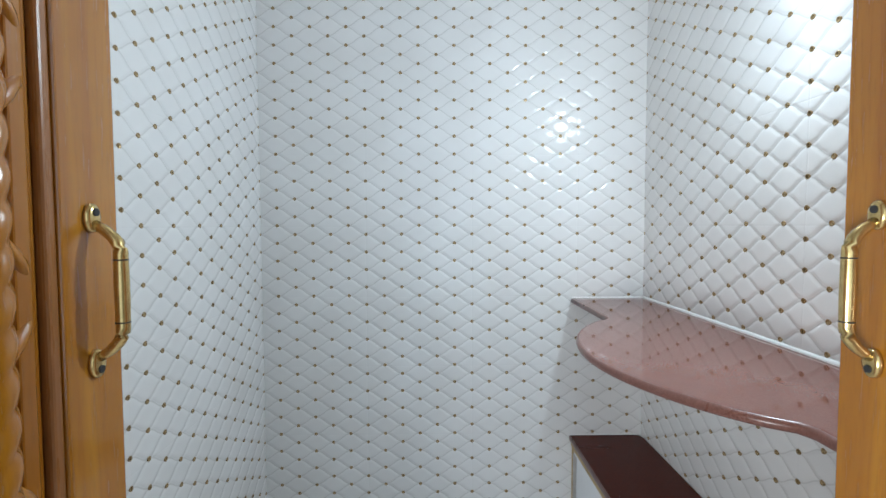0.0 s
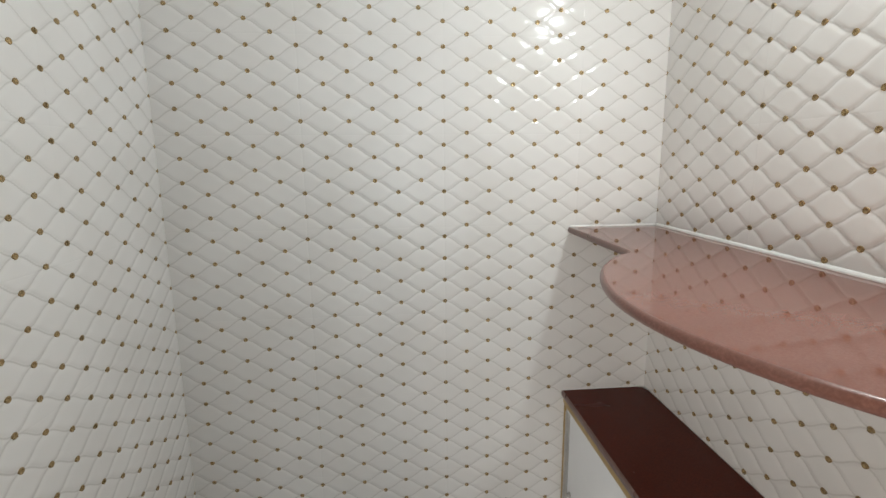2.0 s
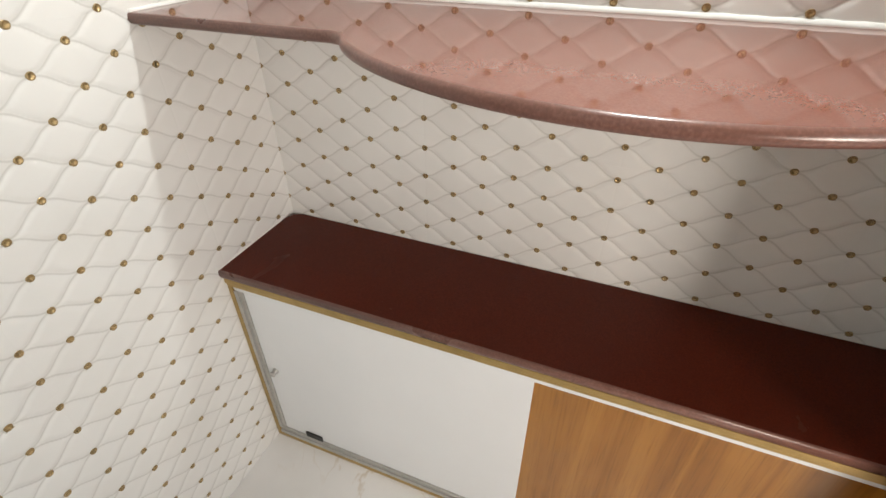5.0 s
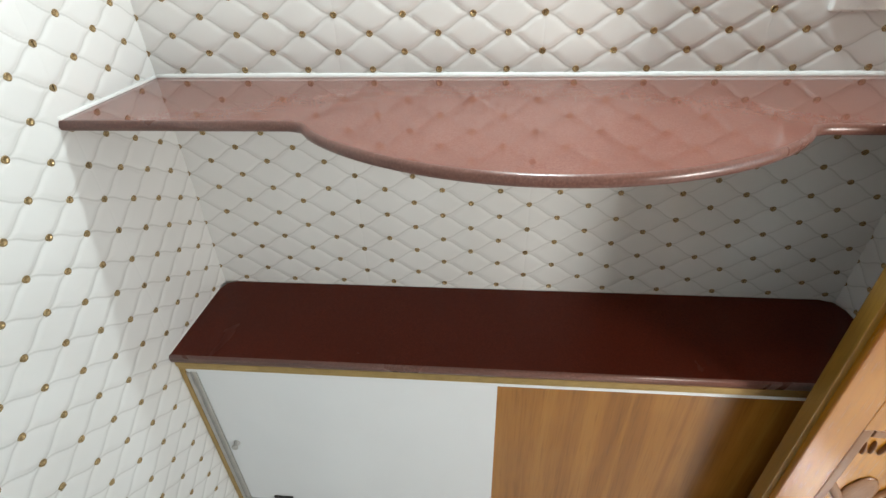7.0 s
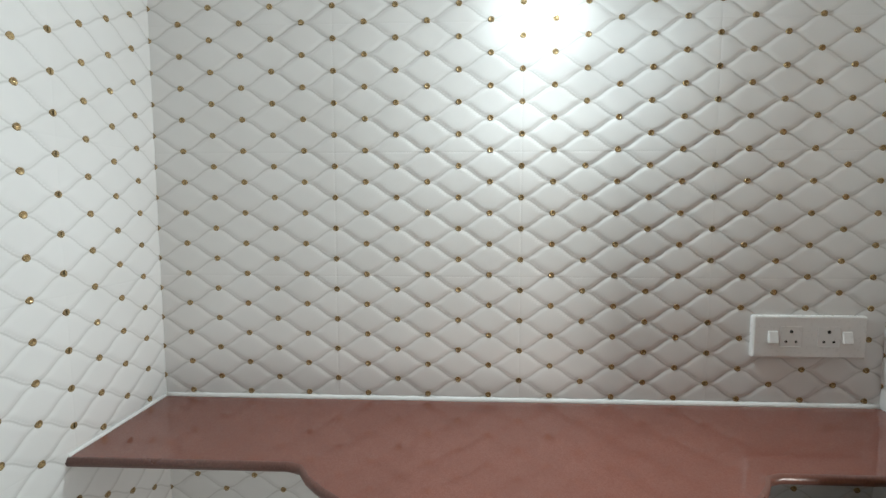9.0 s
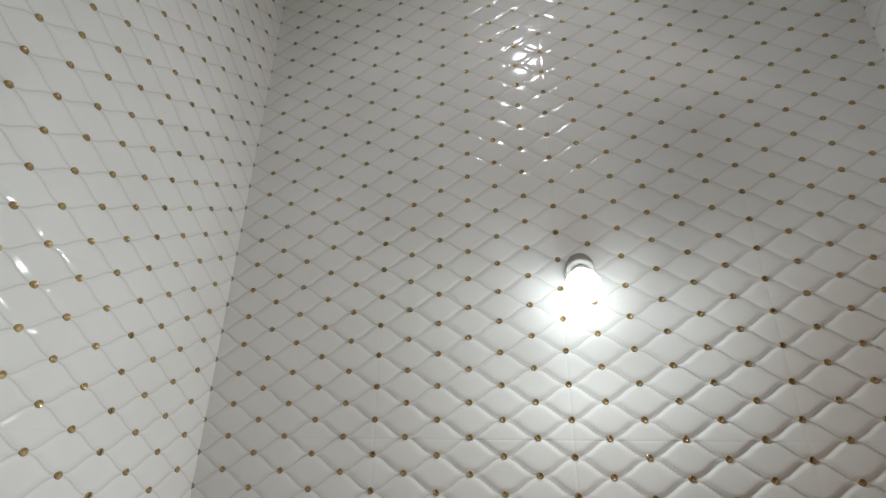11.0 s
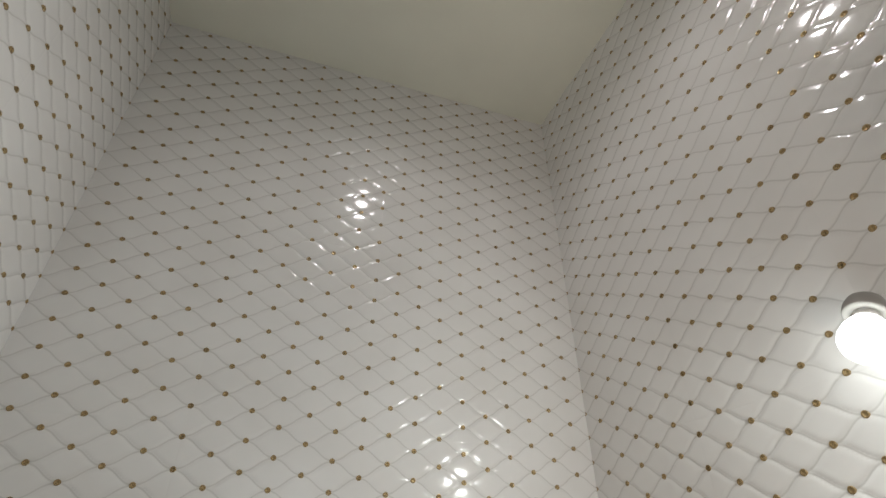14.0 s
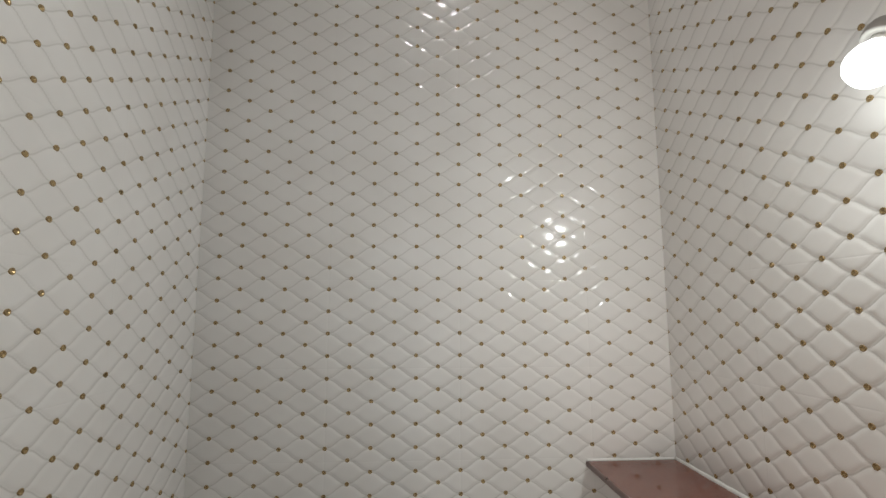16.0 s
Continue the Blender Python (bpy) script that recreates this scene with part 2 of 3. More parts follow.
# doorway wall: opening between the jambs
OX0, OX1, OZ = -1.160, -.240, 2.06
bm = bmesh.new()
add_box(bm, (OX1, YD - .15, 0), (T, YD - T, ZC))
add_box(bm, (XC - T, YD - .15, 0), (OX0, YD - T, ZC))
add_box(bm, (OX0, YD - .15, OZ), (OX1, YD - T, ZC))
walls["wall_south"] = structure(mesh_ob("wall_south", bm, GROUT))
structure(boxed("ceiling", (XC - .15, YD - .15, ZC), (.15, .15, ZC + .12), PAINT))
floor = structure(boxed("floor", (-3.2, -4.4, -.12), (2.0, .15, -.004), GROUT))
for nm, lo, hi in (("hall_wall_west", (-3.2, -4.4, 0), (-3.05, YD - .15, ZC)), ("hall_wall_east", (1.85, -4.4, 0), (2.0, YD - .15, ZC)),
                   ("hall_wall_south", (-3.05, -4.4, 0), (1.85, -4.25, ZC)), ("hall_ceiling", (-3.2, -4.4, ZC), (2.0, YD - .15, ZC + .12)),
                   ("hall_wall_side_west", (-3.05, YD - .15, 0), (XC - .15, YD - .05, ZC)), ("hall_wall_side_east", (.15, YD - .15, 0), (1.85, YD - .05, ZC))):
    structure(boxed(nm, lo, hi, HALLPAINT))


# ---------------------------------------------------------------- shelf
def shelf_outline():
    pts = [(0, 0), (-.264, 0), (-.264, -.36), (-.268, -.372)]
    for i in range(41):
        u = -1 + 2 * i / 40
        y = -.737 - .355 * u
        pts.append((-.272 - .168 * max(1 - u * u, 0) ** .8, y))
    pts += [(-.268, -1.102), (-.264, -1.114), (-.264, YD + .002), (0, YD + .002)]
    return pts


shelf = tagged(new("stone_shelf"), "polished pink-brown granite wall shelf with a bowed rounded front", "shelf")
top = shelf_outline()
top = [(max(min(x, -.001), -9), min(y, -.001)) for x, y in top]
slab("shelf_slab", top, 1.087, 1.104, SHELF_M, shelf, r=.007, edge=EDGE_M)
def bead(name, pts, z, parent, rad):
    """A hand-drawn bead in the angle between stone and tiles: shelf cement, or the cabinet's highlight."""
    rnd = random.Random(len(name) + int(z * 1000))
    line, rr = [], []
    for (x0, y0), (x1, y1) in zip(pts, pts[1:]):
        n = int(math.hypot(x1 - x0, y1 - y0) / .02)
        for k in range(n + 1):
            u = k / n
            line.append((x0 + (x1 - x0) * u, y0 + (y1 - y0) * u, z))
            rr.append(rad * rnd.uniform(.88, 1.12))
    bm = bmesh.new()
    add_tube(bm, line, rr, 8)
    return mesh_ob(name, bm, BEAD, parent, "thin white bead of cement or modelled highlight along the wall", smooth=True)


bead("grout_bead", [(-.003, YD + .006), (-.003, -.006)], 1.1045, shelf, .0065)
bead("grout_bead", [(-.008, -.003), (-.260, -.003)], 1.1045, shelf, .0042)

# ---------------------------------------------------------------- cabinet
cab = tagged(new("low_cabinet"), "low bronze-framed cabinet with maroon stone top and sliding doors", "cabinet")
XF = -.256
r = .035
o = [(-r - .001, -.001), (-.265, -.001), (-.265, YD + .002), (-.04, YD + .002), (-.012, YD + .014), (-.001, YD + .045), (-.001, -r), (-.010, -.010)]
slab("worktop", o, .583, .604, SLAB_M, cab, "dark maroon polished stone top with a pink rounded edge", r=.006, edge=EDGE_M)
# a solid black block stands for the shade inside the cabinet
boxed("inside_shade", (-.235, YD + .004, .012), (-.003, -.004, .5825), BLACK, cab, "solid block coloured black for the unlit inside of the cabinet")
Y0, Y1 = -.004, YD + .004
frame_parts = (("frame_lip", (XF - .0035, Y1, .5665), (XF - .0003, Y0, .579)), ("frame_top", (XF, Y1, .556), (XF + .035, Y0, .579)), ("frame_bottom", (XF, Y1, 0.001), (XF + .035, Y0, .012)),
               ("frame_side", (XF, -.015, .0125), (XF + .035, Y0, .5555)), ("frame_side", (XF, Y1, .0125), (XF + .035, Y1 + .015, .5555)))
for nm, lo, hi in frame_parts:
    boxed(nm, lo, hi, BRONZE, cab, "bronze-coloured aluminium channel", .0012)
# this bead models the pale highlight line at the worktop's far end
bead("cement_bead", [(-.02, -.002), (-.262, -.002)], .6045, cab, .0024)
for nm, lo, hi, m_, lb in (("track_top", (XF + .004, Y1 + .016, .543), (XF + .03, -.0155, .5555), PANEL, "white strip under the bronze channel"),
                           ("track_bottom", (XF + .001, Y1 + .016, .0125), (XF + .03, -.0155, .024), SILVER, "grey aluminium sliding track"),
                           ("track_rail", (XF + .005, Y1 + .016, .0245), (XF + .03, -.0155, .037), SILVER, "grey aluminium sliding track"),
                           ("track_side", (XF + .001, -.0235, .0375), (XF + .028, -.0155, .5425), SILVER, "grey aluminium side track"),
                           ("track_rail", (XF + .006, -.034, .0375), (XF + .028, -.024, .5425), SILVER, "grey aluminium side track")):
    boxed(nm, lo, hi, m_, cab, lb, .001)
white_door = boxed("sliding_door", (XF + .009, -.690, .0378), (XF + .015, -.0345, .5425), PANEL, cab, "white laminate sliding door", .001)
bm = bmesh.new()
add_lathe(bm, [(.0085, 0), (.0085, .002), (.007, .004), (.0055, .010), (.008, .013), (.0075, .016), (.004, .018)],
          Matrix.Translation((XF + .009, -.060, .288)) @ Matrix.Rotation(-math.pi / 2, 4, "Y"), 20)
mesh_ob("knob", bm, KNOBM, white_door, "small round grey knob", smooth=True)
boxed("catch", (XF + .0045, -.156, .038), (XF + .0088, -.104, .058), BLACK, white_door, "small black plastic catch", .001)
wood_door = boxed("sliding_door", (XF + .0165, YD + .021, .0378), (XF + .0225, -.6, .5425), LAMINATE, cab, "orange-brown wood-grain sliding door", .001)

# ---------------------------------------------------------------- socket plate
plate = tagged(new("socket_plate"), "white plastic wall plate with two switches and two three-pin sockets", "power socket")
PY0, PY1, PZ0, PZ1 = -1.425, -1.207, 1.206, 1.291
bm = bmesh.new()
add_box(bm, (-.014, PY0, PZ0), (-.001, PY1, PZ1), .004, 3)
mesh_ob("cover", bm, PLASTIC, plate)
cz = (PZ0 + PZ1) / 2
for y in (PY1 - .038, PY0 + .038):
    bm = bmesh.new()
    add_box(bm, (-.0185, y - .0095, cz - .012), (-.0142, y + .0095, cz + .012), .002, 2)
    for v in bm.verts:
        if v.co.x < -.016:
            v.co.x -= .003 * (cz - v.co.z) / .012
    mesh_ob("rocker_switch", bm, PLASTIC, plate, "white rocker switch")
for y in (PY1 - .073, PY0 + .073):
    sock = boxed("socket_face", (-.0143, y - .021, cz - .019), (-.0142, y + .021, cz + .021), PLASTIC, plate, "three-pin socket face", .0004, 1)
    for dy, dz, rr in ((0, .011, .0034), (.0095, -.009, .0026), (-.0095, -.009, .0026)):
        bm = bmesh.new()
        add_lathe(bm, [(rr, 0), (rr, .0005)], Matrix.Translation((-.0146, y + dy, cz + dz)) @ Matrix.Rotation(-math.pi / 2, 4, "Y"), 14)
        mesh_ob("pin_hole", bm, BLACK, sock, "dark round pin hole")

# ---------------------------------------------------------------- bulb on its holder
bulb = tagged(new("wall_bulb"), "lit white bulb in a round white holder on tiled wall", "light bulb")
ax = (Vector((-.5, 0, -.86))).normalized()
rot = ax.to_track_quat("Z", "Y").to_matrix().to_4x4()
bm = bmesh.new()
add_lathe(bm, [(.026, 0), (.026, .010), (.023, .015), (.016, .017)], Matrix.Translation((-.0035, BULB.y, 1.925)) @ Matrix.Rotation(-math.pi / 2, 4, "Y"), 28)
mesh_ob("holder_base", bm, PLASTIC, bulb, "round white holder base", smooth=True)
bm = bmesh.new()
add_lathe(bm, [(.006, -.078), (.015, -.076), (.022, -.069), (.026, -.058), (.027, -.046), (.026, -.043), (.0175, -.043)], Matrix.Translation(BULB) @ rot, 28)
# the cup takes the greyed plastic so that it reads as shaded
mesh_ob("holder_cup", bm, CUP, bulb, "domed white plastic holder cup, coloured grey for its shade", smooth=True)
bm = bmesh.new()
add_lathe(bm, [(.016, -.0425), (.0165, -.038), (.0175, -.0325)], Matrix.Translation(BULB) @ rot, 24)
mesh_ob("bulb_neck", bm, PLASTIC, bulb, "white plastic neck of the bulb", smooth=True)
bm = bmesh.new()
add_lathe(bm, [(.0172, -.032), (.022, -.0255), (.028, -.016), (.0325, -.003), (.0330, .006), (.0295, .017), (.022, .0255), (.012, .0305), (.003, .032)], Matrix.Translation(BULB) @ rot, 28)
b_ = mesh_ob("bulb_glass", bm, BULB_M, bulb, "glowing frosted white bulb", smooth=True)
b_.visible_shadow = False

down = tagged(new("ceiling_downlight"), "small round lit led downlight set in the ceiling", "ceiling light")
bm = bmesh.new()
add_lathe(bm, [(.052, 0), (.060, -.002), (.060, -.008), (.048, -.010), (.046, -.004)], Matrix.Translation((DOWN.x, DOWN.y, ZC - .0005)), 28)
mesh_ob("ring", bm, PLASTIC, down, "white ring", smooth=True)
bm = bmesh.new()
add_lathe(bm, [(.044, 0), (.044, -.003)], Matrix.Translation((DOWN.x, DOWN.y, ZC - .012)), 28)
d_ = mesh_ob("diffuser", bm, DOWN_M, down, "lit round diffuser")
d_.visible_shadow = False


# ---------------------------------------------------------------- door frame and leaves
petal_meshes = {}


def carved_leaf(name, label, x_face, side, y_free, y_hinge, ztop):
    """A narrow carved door leaf standing open at a right angle to the wall; side is +1 where its carved face looks to +x."""
    leaf = tagged(new(name), label, "door")
    leaf.location = (x_face, y_free, 0)
    th, w = .045, y_free - y_hinge
    sx = -side

    def bx(nm, x0, x1, y0, y1, z0, z1, m_, parent, lb="", bev=.002):
        # x0..x1: depth behind (+) or before (-) the face; y0..y1 from the free edge towards the hinge
        xs = sorted((sx * x0, sx * x1))
        return boxed(nm, (xs[0], -y1, z0), (xs[1], -y0, z1), m_, parent, lb, bev)

    st = .084
    zb = .012
    rails = [(zb, .15), (.590, .685), (1.06, 1.12), (ztop - .12, ztop)]
    bx("stile", 0, th, .012, st, zb, ztop, TEAK, leaf, "varnished teak stile")
    bx("stile", 0, th, w - .07, w, zb, ztop, TEAK, leaf, "varnished teak stile")
    bx("rebate_edge", .012, th - .004, 0, .0119, zb, ztop - .004, TEAK_Y, leaf, "rebated leading edge in yellower teak", .001)
    for z0, z1 in rails:
        bx("rail", 0.001, th - .001, st + .0002, w - .0702, z0, z1, TEAK, leaf, "varnished teak rail")
    for (a0, a1), (b0, b1) in zip(rails, rails[1:]):
        z0, z1 = a1, b0
        y0, y1 = st, w - .07
        p = bx("panel", .014, .026, y0 + .001, y1 - .001, z0 + .0005, z1 - .0005, TEAK, leaf, "sunken carved panel", .001)
        # moulding round the panel
        mw = .014 if z1 - z0 > .5 else .022
        for q0, q1, s0, s1 in ((y0, y0 + mw, z0, z1), (y1 - mw, y1, z0, z1), (y0 + mw + .0002, y1 - mw - .0002, z0, z0 + mw), (y0 + mw + .0002, y1 - mw - .0002, z1 - mw, z1)):
            bm_ = bmesh.new()
            xs = sorted((sx * .002, sx * .0138))
            add_box(bm_, (xs[0], -q1 + .0003, s0 + .0003), (xs[1], -q0 - .0003, s1 - .0003), .004, 3)
            m__ = mesh_ob("moulding", bm_, TEAK_D if z1 - z0 > .5 else TEAK_DD, p, "dark stained moulding")
        if z1 - z0 > .5:
            for ya, yb, xa in ((y0 + .0145, y0 + .020, .009), (y0 + .0215, y0 + .038, .006)):
                bm_ = bmesh.new()
                xs = sorted((sx * xa, sx * .0138))
                add_box(bm_, (xs[0], -yb, z0 + .015), (xs[1], -ya, z1 - .015), .002, 2)
                mesh_ob("reed", bm_, TEAK, p, "narrow upright reed")
        # carving: petals and scrolls raised from the panel
        rnd = random.Random(int(z0 * 1000))
        cy, hgt = (y0 + y1) / 2, z1 - z0

        def petal(yc, zc, ly, lz, ang):
            mm = Matrix.Translation((sx * .0125, -yc, zc)) @ Matrix.Rotation(ang, 4, "X") @ Matrix.Diagonal((.011 if hgt > .5 else .006, ly, lz, 1))
            key = (round(ly, 4), round(lz, 4), hgt > .5)
            if key not in petal_meshes:
                bm_ = bmesh.new()
                bmesh.ops.create_icosphere(bm_, subdivisions=2, radius=1)
                me = bpy.data.meshes.new("carved_petal")
                bm_.to_mesh(me)
                bm_.free()
                for f_ in me.polygons:
                    f_.use_smooth = True
                me.materials.append(TEAK if hgt > .5 else TEAK_DD)
                petal_meshes[key] = me
            c_ = new("carved_petal", petal_meshes[key])
            c_.parent, c_.matrix_local = p, mm

        span = (y1 - y0) / 2 - .02
        if hgt > .5:
            n = int(hgt / .17)
            for i in range(n):
                zc = z0 + hgt * (i + .5) / n
                for k in range(8):
                    a_ = k * math.pi / 4
                    petal(cy + .022 * math.sin(a_), zc + .036 * math.cos(a_), .008, .02, a_)
                petal(cy, zc, .010, .010, 0)
                for sgn in (-1, 1):
                    petal(cy + sgn * span * .75, zc + .06, .009, .028, sgn * .7)
                    petal(cy + sgn * span * .75, zc - .06, .009, .028, -sgn * .7)
        else:
            for i in range(7):
                yy = cy + span * .8 * (i - 3) / 3
                petal(yy + rnd.uniform(-.0015, .0015), z1 - .056 - .010 * abs(i - 3) / 3 + rnd.uniform(-.004, .004), .0036, .019, rnd.uniform(-.25, .25))
                petal(yy + rnd.uniform(-.002, .002), z0 + .050, .003, .012 * rnd.uniform(.7, 1.2), rnd.uniform(-.3, .3))
            petal(cy, (z0 + z1) / 2, span * .55, hgt * .16, 0)
            for sgn in (-1, 1):
                petal(cy + sgn * span * .6, (z0 + z1) / 2 + .01, .01, hgt * .18, sgn * .6)
        if hgt > .5:
            for yc in (y0 + .056, y1 - .040):
                bm_ = bmesh.new()
                nseg, sides = 220, 14
                rings = []
                for i in range(nseg + 1):
                    z = z0 + .018 + (hgt - .036) * i / nseg
                    ring = []
                    for k in range(sides):
                        a_ = 2 * math.pi * k / sides
                        rr = .0135 * (1 + .26 * abs(math.cos(a_ - z * 2 * math.pi / .062)))
                        ring.append(bm_.verts.new((sx * .012 + rr * math.cos(a_), -yc + rr * math.sin(a_), z)))
                    rings.append(ring)
                for r0, r1 in zip(rings, rings[1:]):
                    for k in range(sides):
                        bm_.faces.new((r0[k], r0[(k + 1) % sides], r1[(k + 1) % sides], r1[k]))
                bmesh.ops.recalc_face_normals(bm_, faces=bm_.faces)
                mesh_ob("rope_carving", bm_, TEAK, p, "twisted rope carving", smooth=True)
    # pull handle
    hz0, hz1, hy = 1.246, 1.367, .050
    pts, rad = [], []
    for i in range(33):
        u = i / 32
        z = hz0 + (hz1 - hz0) * u
        e = min(u, 1 - u)
        q = min(1, e / .22)
        off = .022 * (1 - (1 - q) ** 2.2)
        pts.append((sx * -(.005 + off), -hy, z))
        rad.append(.0046 + .0014 * q + (.0004 * math.sin(math.pi * (u - .27) / .46) if .27 < u < .73 else 0))
    bm_ = bmesh.new()
    add_tube(bm_, pts, rad)
    hnd = mesh_ob("handle", bm_, BRASS, leaf, "antique brass pull handle", smooth=True)
    for z, up in ((hz0 - .006, -1), (hz1 + .006, 1)):
        bm_ = bmesh.new()
        add_lathe(bm_, [(.0090, 0), (.0090, .003), (.0078, .0052), (.005, .006)], Matrix.Translation((0, -hy, z)) @ Matrix.Diagonal((1, 1, 1.5, 1)) @ Matrix.Rotation(side * math.pi / 2, 4, "Y"), 20)
        mesh_ob("rosette", bm_, BRASS, hnd, "oval brass foot", smooth=True)
        # screw head in black, which paints the dark of the hole in the foot
        bm_ = bmesh.new()
        add_lathe(bm_, [(.0038, 0), (.0034, .0012)], Matrix.Translation((side * .0061, -hy, z + up * .005)) @ Matrix.Rotation(side * math.pi / 2, 4, "Y"), 12)
        mesh_ob("screw", bm_, BLACK, hnd, "screw head coloured black for its shaded hole")
    for z in (hz0 + .032, hz1 - .032):
        bm_ = bmesh.new()
        bmesh.ops.create_cone(bm_, cap_ends=True, segments=16, radius1=.0064, radius2=.0064, depth=.0012, matrix=Matrix.Translation((side * .027, -hy, z)))
        mesh_ob("collar", bm_, BLACK, hnd, "thin dark ring")
    return leaf


right = carved_leaf("door_leaf", "narrow carved teak door leaf standing open by the shelf end", -.352, -1, -1.235, -1.56, 1.997)
left = carved_leaf("door_leaf", "narrow carved teak door leaf standing open beside the plain tiled wall", -1.058, 1, -1.217, -1.56, 1.997)
fr = structure(new("door_frame"))
for nm, lo, hi in (("jamb", (OX1 - .06, -1.618, 0), (OX1 - .0005, -1.535, OZ - .0005)), ("jamb", (OX0 + .0005, -1.618, 0), (OX0 + .06, -1.535, OZ - .0005)),
                   ("lintel", (OX0 + .0605, -1.618, OZ - .06), (OX1 - .0605, -1.535, OZ - .0005))):
    boxed(nm, lo, hi, TEAK, fr, "", .003)


# ---------------------------------------------------------------- wall tiles: embossed quilted glaze with gold studs
def relief(s, z):
    """Height of the glaze, in metres, at s along the wall and z above the lattice's origin."""
    a, b = s / HS, z / VS
    c = CURVE
    g = a - c * np.sin(2 * np.pi * a) / (2 * np.pi)
    slope = (1 - c * np.cos(2 * np.pi * a)) * VS / HS
    out = np.ones_like(a)
    for sign in (1, -1):
        w = (b - sign * g + 1) % 2 - 1
        d = np.abs(w) * VS / np.sqrt(1 + slope ** 2)
        t, n, f = np.clip(d / .009, 0, 1), np.clip(d / .0035, 0, 1), np.clip(d / .026, 0, 1)
        out = out * (.57 * (1 - (1 - t) ** 2.2) + .31 * (1 - (1 - n) ** 2) + .12 * (1 - (1 - f) ** 2))
    return DEPTH * out


DEPTH = .0034
tile_cache = {}


def tile_mesh(s0, s1, z0, z1, ps, pz):
    """Mesh of a tile that spans s0..s1, z0..z1 on its wall; ps, pz: where it starts within the lattice."""
    key = (round(s1 - s0, 4), round(z1 - z0, 4), round(ps % (2 * HS), 4), round(pz % (2 * VS), 4))
    if key in tile_cache:
        return tile_cache[key]
    w, h = s1 - s0, z1 - z0
    g = 0.0
    nx, nz = max(2, round(w / .0052)), max(2, round(h / .0039))
    S_ = np.linspace(g, w - g, nx + 1)
    Z_ = np.linspace(g, h - g, nz + 1)
    S_ = np.sort(np.append(S_, [.0007, w - .0007]))
    Z_ = np.sort(np.append(Z_, [.0007, h - .0007]))
    nx, nz = nx + 2, nz + 2
    SS, ZZ = np.meshgrid(S_, Z_)
    D = relief(SS + ps, ZZ + pz)
    for edge in (D[0], D[-1], D[:, 0], D[:, -1]):
        edge -= .0001
    n = (nx + 1) * (nz + 1)
    co = np.stack([SS.ravel(), D.ravel(), ZZ.ravel()], 1).tolist()
    idx = np.arange(n).reshape(nz + 1, nx + 1)
    q = np.stack([idx[:-1, :-1], idx[:-1, 1:], idx[1:, 1:], idx[1:, :-1]], -1).reshape(-1, 4).tolist()
    rim = list(idx[0, :]) + list(idx[1:, -1]) + list(idx[-1, -2::-1]) + list(idx[-2:0:-1, 0])
    m = len(rim)
    for k in rim:
        co.append([co[k][0], co[k][1] - .0001, co[k][2]])
    for k in rim:
        co.append([co[k][0], -T - .003, co[k][2]])
    for k in range(m):
        q.append([n + (k + 1) % m, n + k, n + m + k, n + m + (k + 1) % m])
    me = bpy.data.meshes.new("tile")
    me.from_pydata(co, [], q)
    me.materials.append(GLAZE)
    uv = me.uv_layers.new(name="lattice")
    loops = np.zeros(len(me.loops), np.int32)
    me.loops.foreach_get("vertex_index", loops)
    cc = np.array(co)
    st = np.stack([(cc[:, 0] + ps) / HS, (cc[:, 2] + pz) / VS], 1)[loops]
    uv.data.foreach_set("uv", st.ravel())
    sm = np.zeros(len(q), bool)
    sm[:nx * nz] = True
    me.polygons.foreach_set("use_smooth", sm)
    # studs
    cs, fs = [], []
    i0, i1 = math.floor(ps / HS) - 1, math.ceil((ps + w) / HS) + 1
    j0, j1 = math.floor(pz / VS) - 1, math.ceil((pz + h) / VS) + 1
    R = .0063
    for i in range(i0, i1 + 1):
        for j in range(j0, j1 + 1):
            if (i + j) % 2:
                continue
            x, z = i * HS - ps, j * VS - pz
            if not (-.0045 < x < w + .0045 and -.0045 < z < h + .0045):
                continue
            base = len(cs)
            sides = 12
            for rr, dd in ((1.0, .0002), (.93, .0030), (.80, .0037), (.55, .0019), (.22, .0011)):
                for k in range(sides):
                    a = 2 * math.pi * k / sides
                    cs.append([min(max(x + R * rr * math.cos(a), g), w - g), dd, min(max(z + R * rr * math.sin(a), g), h - g)])
            for l in range(4):
                for k in range(sides):
                    fs.append([base + l * sides + k, base + l * sides + (k + 1) % sides, base + (l + 1) * sides + (k + 1) % sides, base + (l + 1) * sides + k])
            fs.append([base + 4 * sides + k for k in range(sides)])
    ms = None
    if cs:
        ms = bpy.data.meshes.new("studs")
        ms.from_pydata(cs, [], fs)
        ms.materials.append(GOLD)
        ms.polygons.foreach_set("use_smooth", [True] * len(fs))
    tile_cache[key] = (me, ms)
    return tile_cache[key]


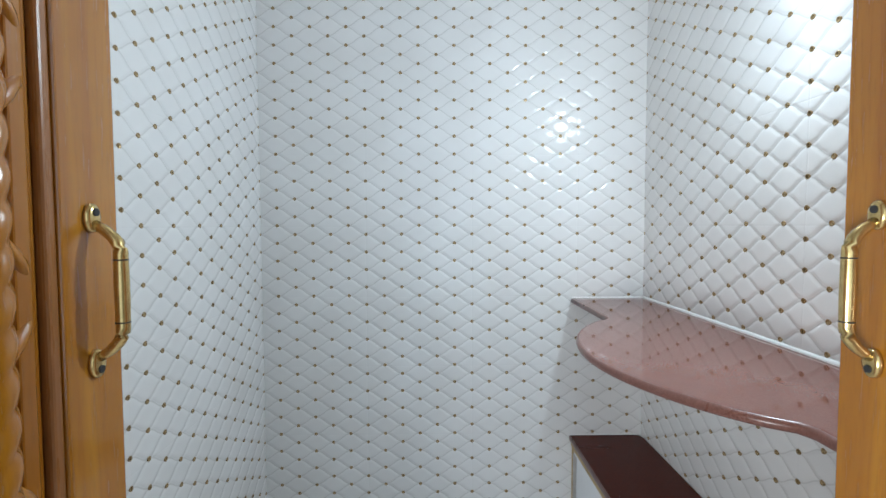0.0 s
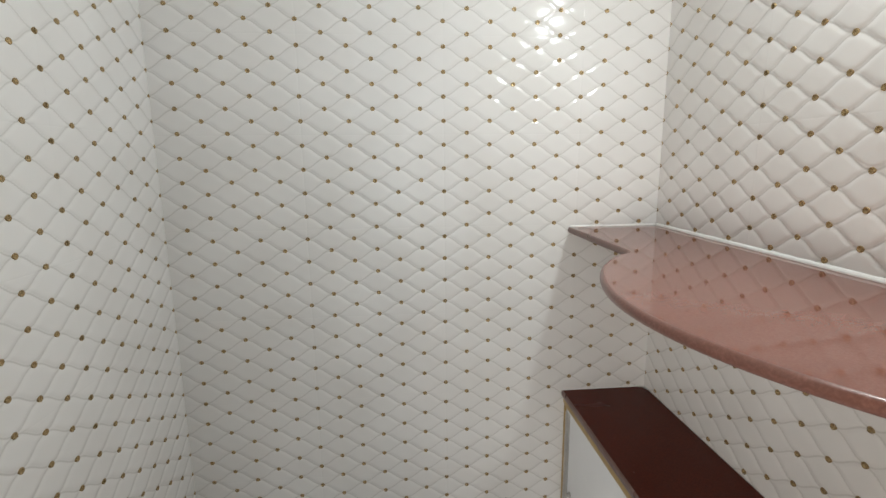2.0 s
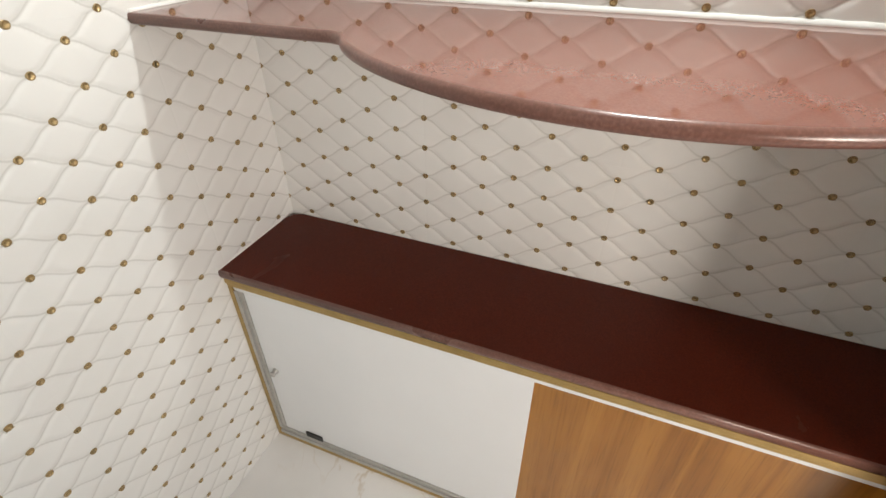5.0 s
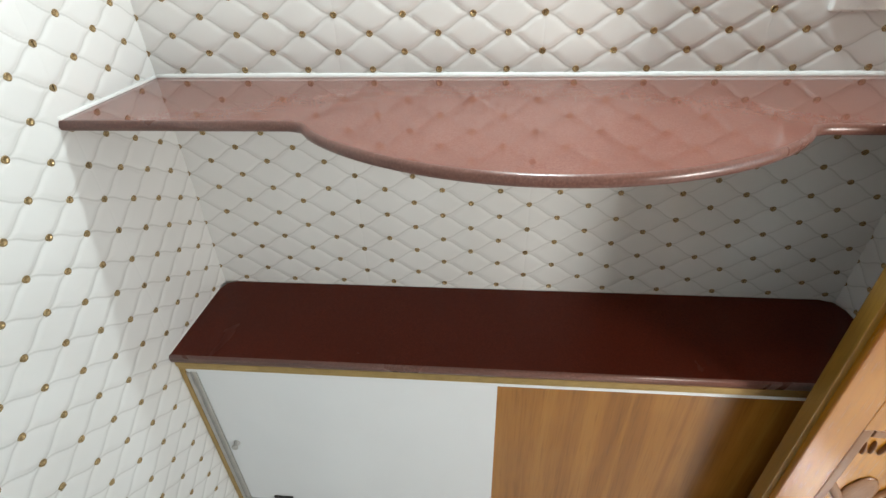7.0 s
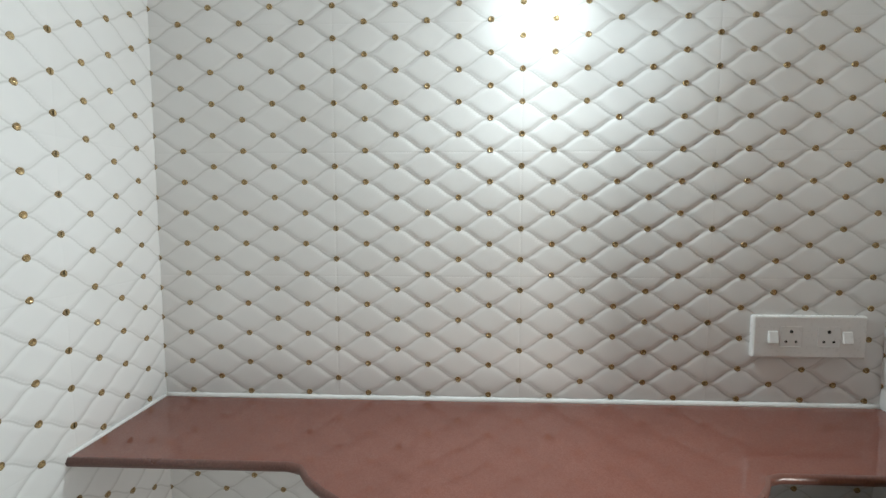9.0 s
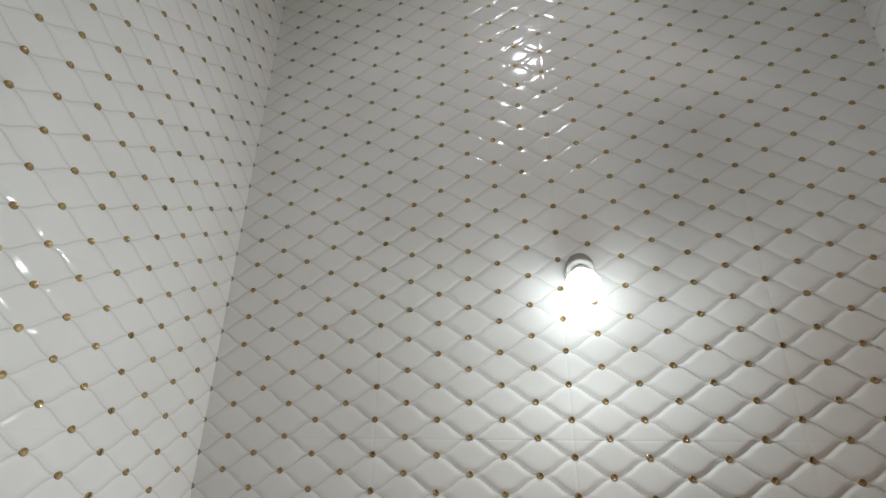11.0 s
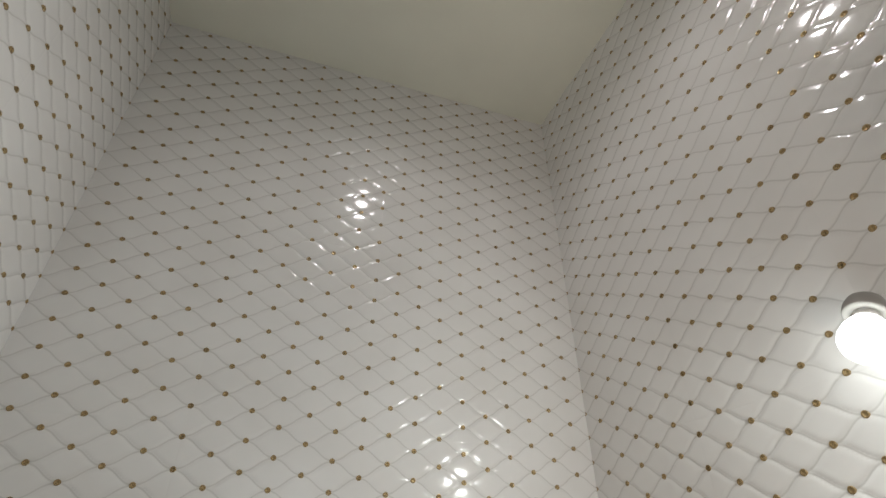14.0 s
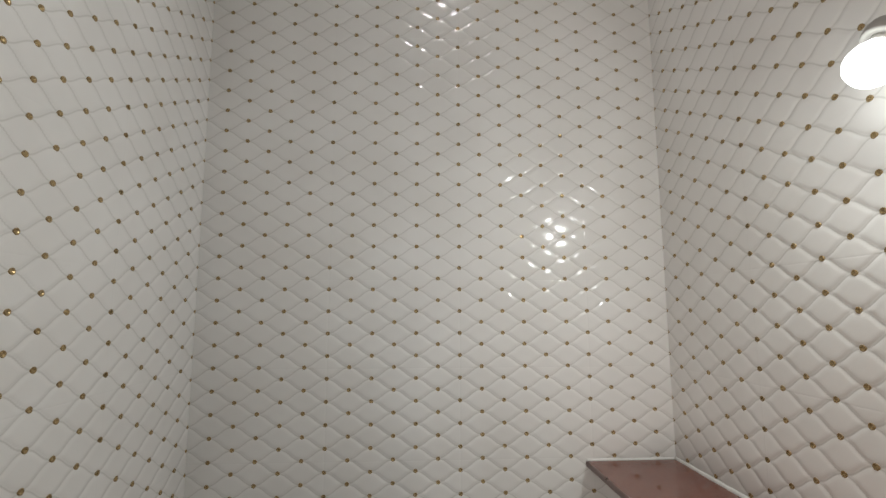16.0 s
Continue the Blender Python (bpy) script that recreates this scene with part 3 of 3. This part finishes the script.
def tile_wall(wall, length, m, s_seam, s_phase, holes=()):
    """Tiles a wall. m carries (s, out, z) to the room; s_seam: a seam; s_phase: a column of studs of even rows."""
    seams = sorted({0.0, length, *[s_seam + TW * k for k in range(-6, 12) if .004 < s_seam + TW * k < length - .004]})
    zs = sorted({0.0, ZC, *[.1125 + TH * k for k in range(0, 20) if .1125 + TH * k < ZC - .004]})
    for hx0, hx1, hz in holes:
        seams = sorted(set(seams) | {hx0, hx1})
        zs = sorted(set(zs) | {hz})
    for a, b in zip(seams, seams[1:]):
        for c, d in zip(zs, zs[1:]):
            if any(a >= h0 - 1e-6 and b <= h1 + 1e-6 and d <= hz + 1e-6 for h0, h1, hz in holes):
                continue
            me, ms = tile_mesh(a, b, c, d, a - s_phase, c - Z0)
            t = new("tile", me)
            t.parent = wall
            t.matrix_local = m @ Matrix.Translation((a, 0, c))
            if ms:
                s_ = tagged(new("studs", ms), kind="stuff")
                s_.parent = t


# (s, out, z) bases, right-handed so that faces look into the room
def basis(origin, sdir, out):
    return Matrix(((sdir[0], out[0], 0, origin[0]), (sdir[1], out[1], 0, origin[1]), (0, 0, 1, 0), (0, 0, 0, 1)))


tile_wall(walls["wall_north"], -XC, basis((XC, 0), (1, 0), (0, -1)), -.993 - XC, .007 - 22 * HS - XC)
tile_wall(walls["wall_east"], -YD, basis((0, 0), (0, -1), (-1, 0)), .375, 0.0)
tile_wall(walls["wall_west"], -YD, basis((XC, YD), (0, 1), (1, 0)), -.375 - YD, -24 * HS - YD)
tile_wall(walls["wall_south"], -XC, basis((0, YD), (-1, 0), (0, 1)), .25, 0.0, [(-OX1, -OX0, OZ)])

# ---------------------------------------------------------------- floor tiles
fx = [-3.05, -2.45, -1.85, -1.245, -.645, -.045, .555, 1.155, 1.85]
fy = [-4.25, -3.65, -3.05, -2.45, -1.85, -1.2, -.6, 0.0]
for i in range(len(fx) - 1):
    for j in range(len(fy) - 1):
        if j >= 5 and not 2 <= i <= 5:
            continue
        x0, x1, y0, y1 = fx[i], fx[i + 1], fy[j], fy[j + 1]
        if j >= 4 and (x1 < XC - .1 or x0 > .1):
            continue
        t = boxed("tile", (x0 + .001, y0 + .001, -.0039), (x1 - .001, y1 - .001, 0), FLOOR_M, floor)
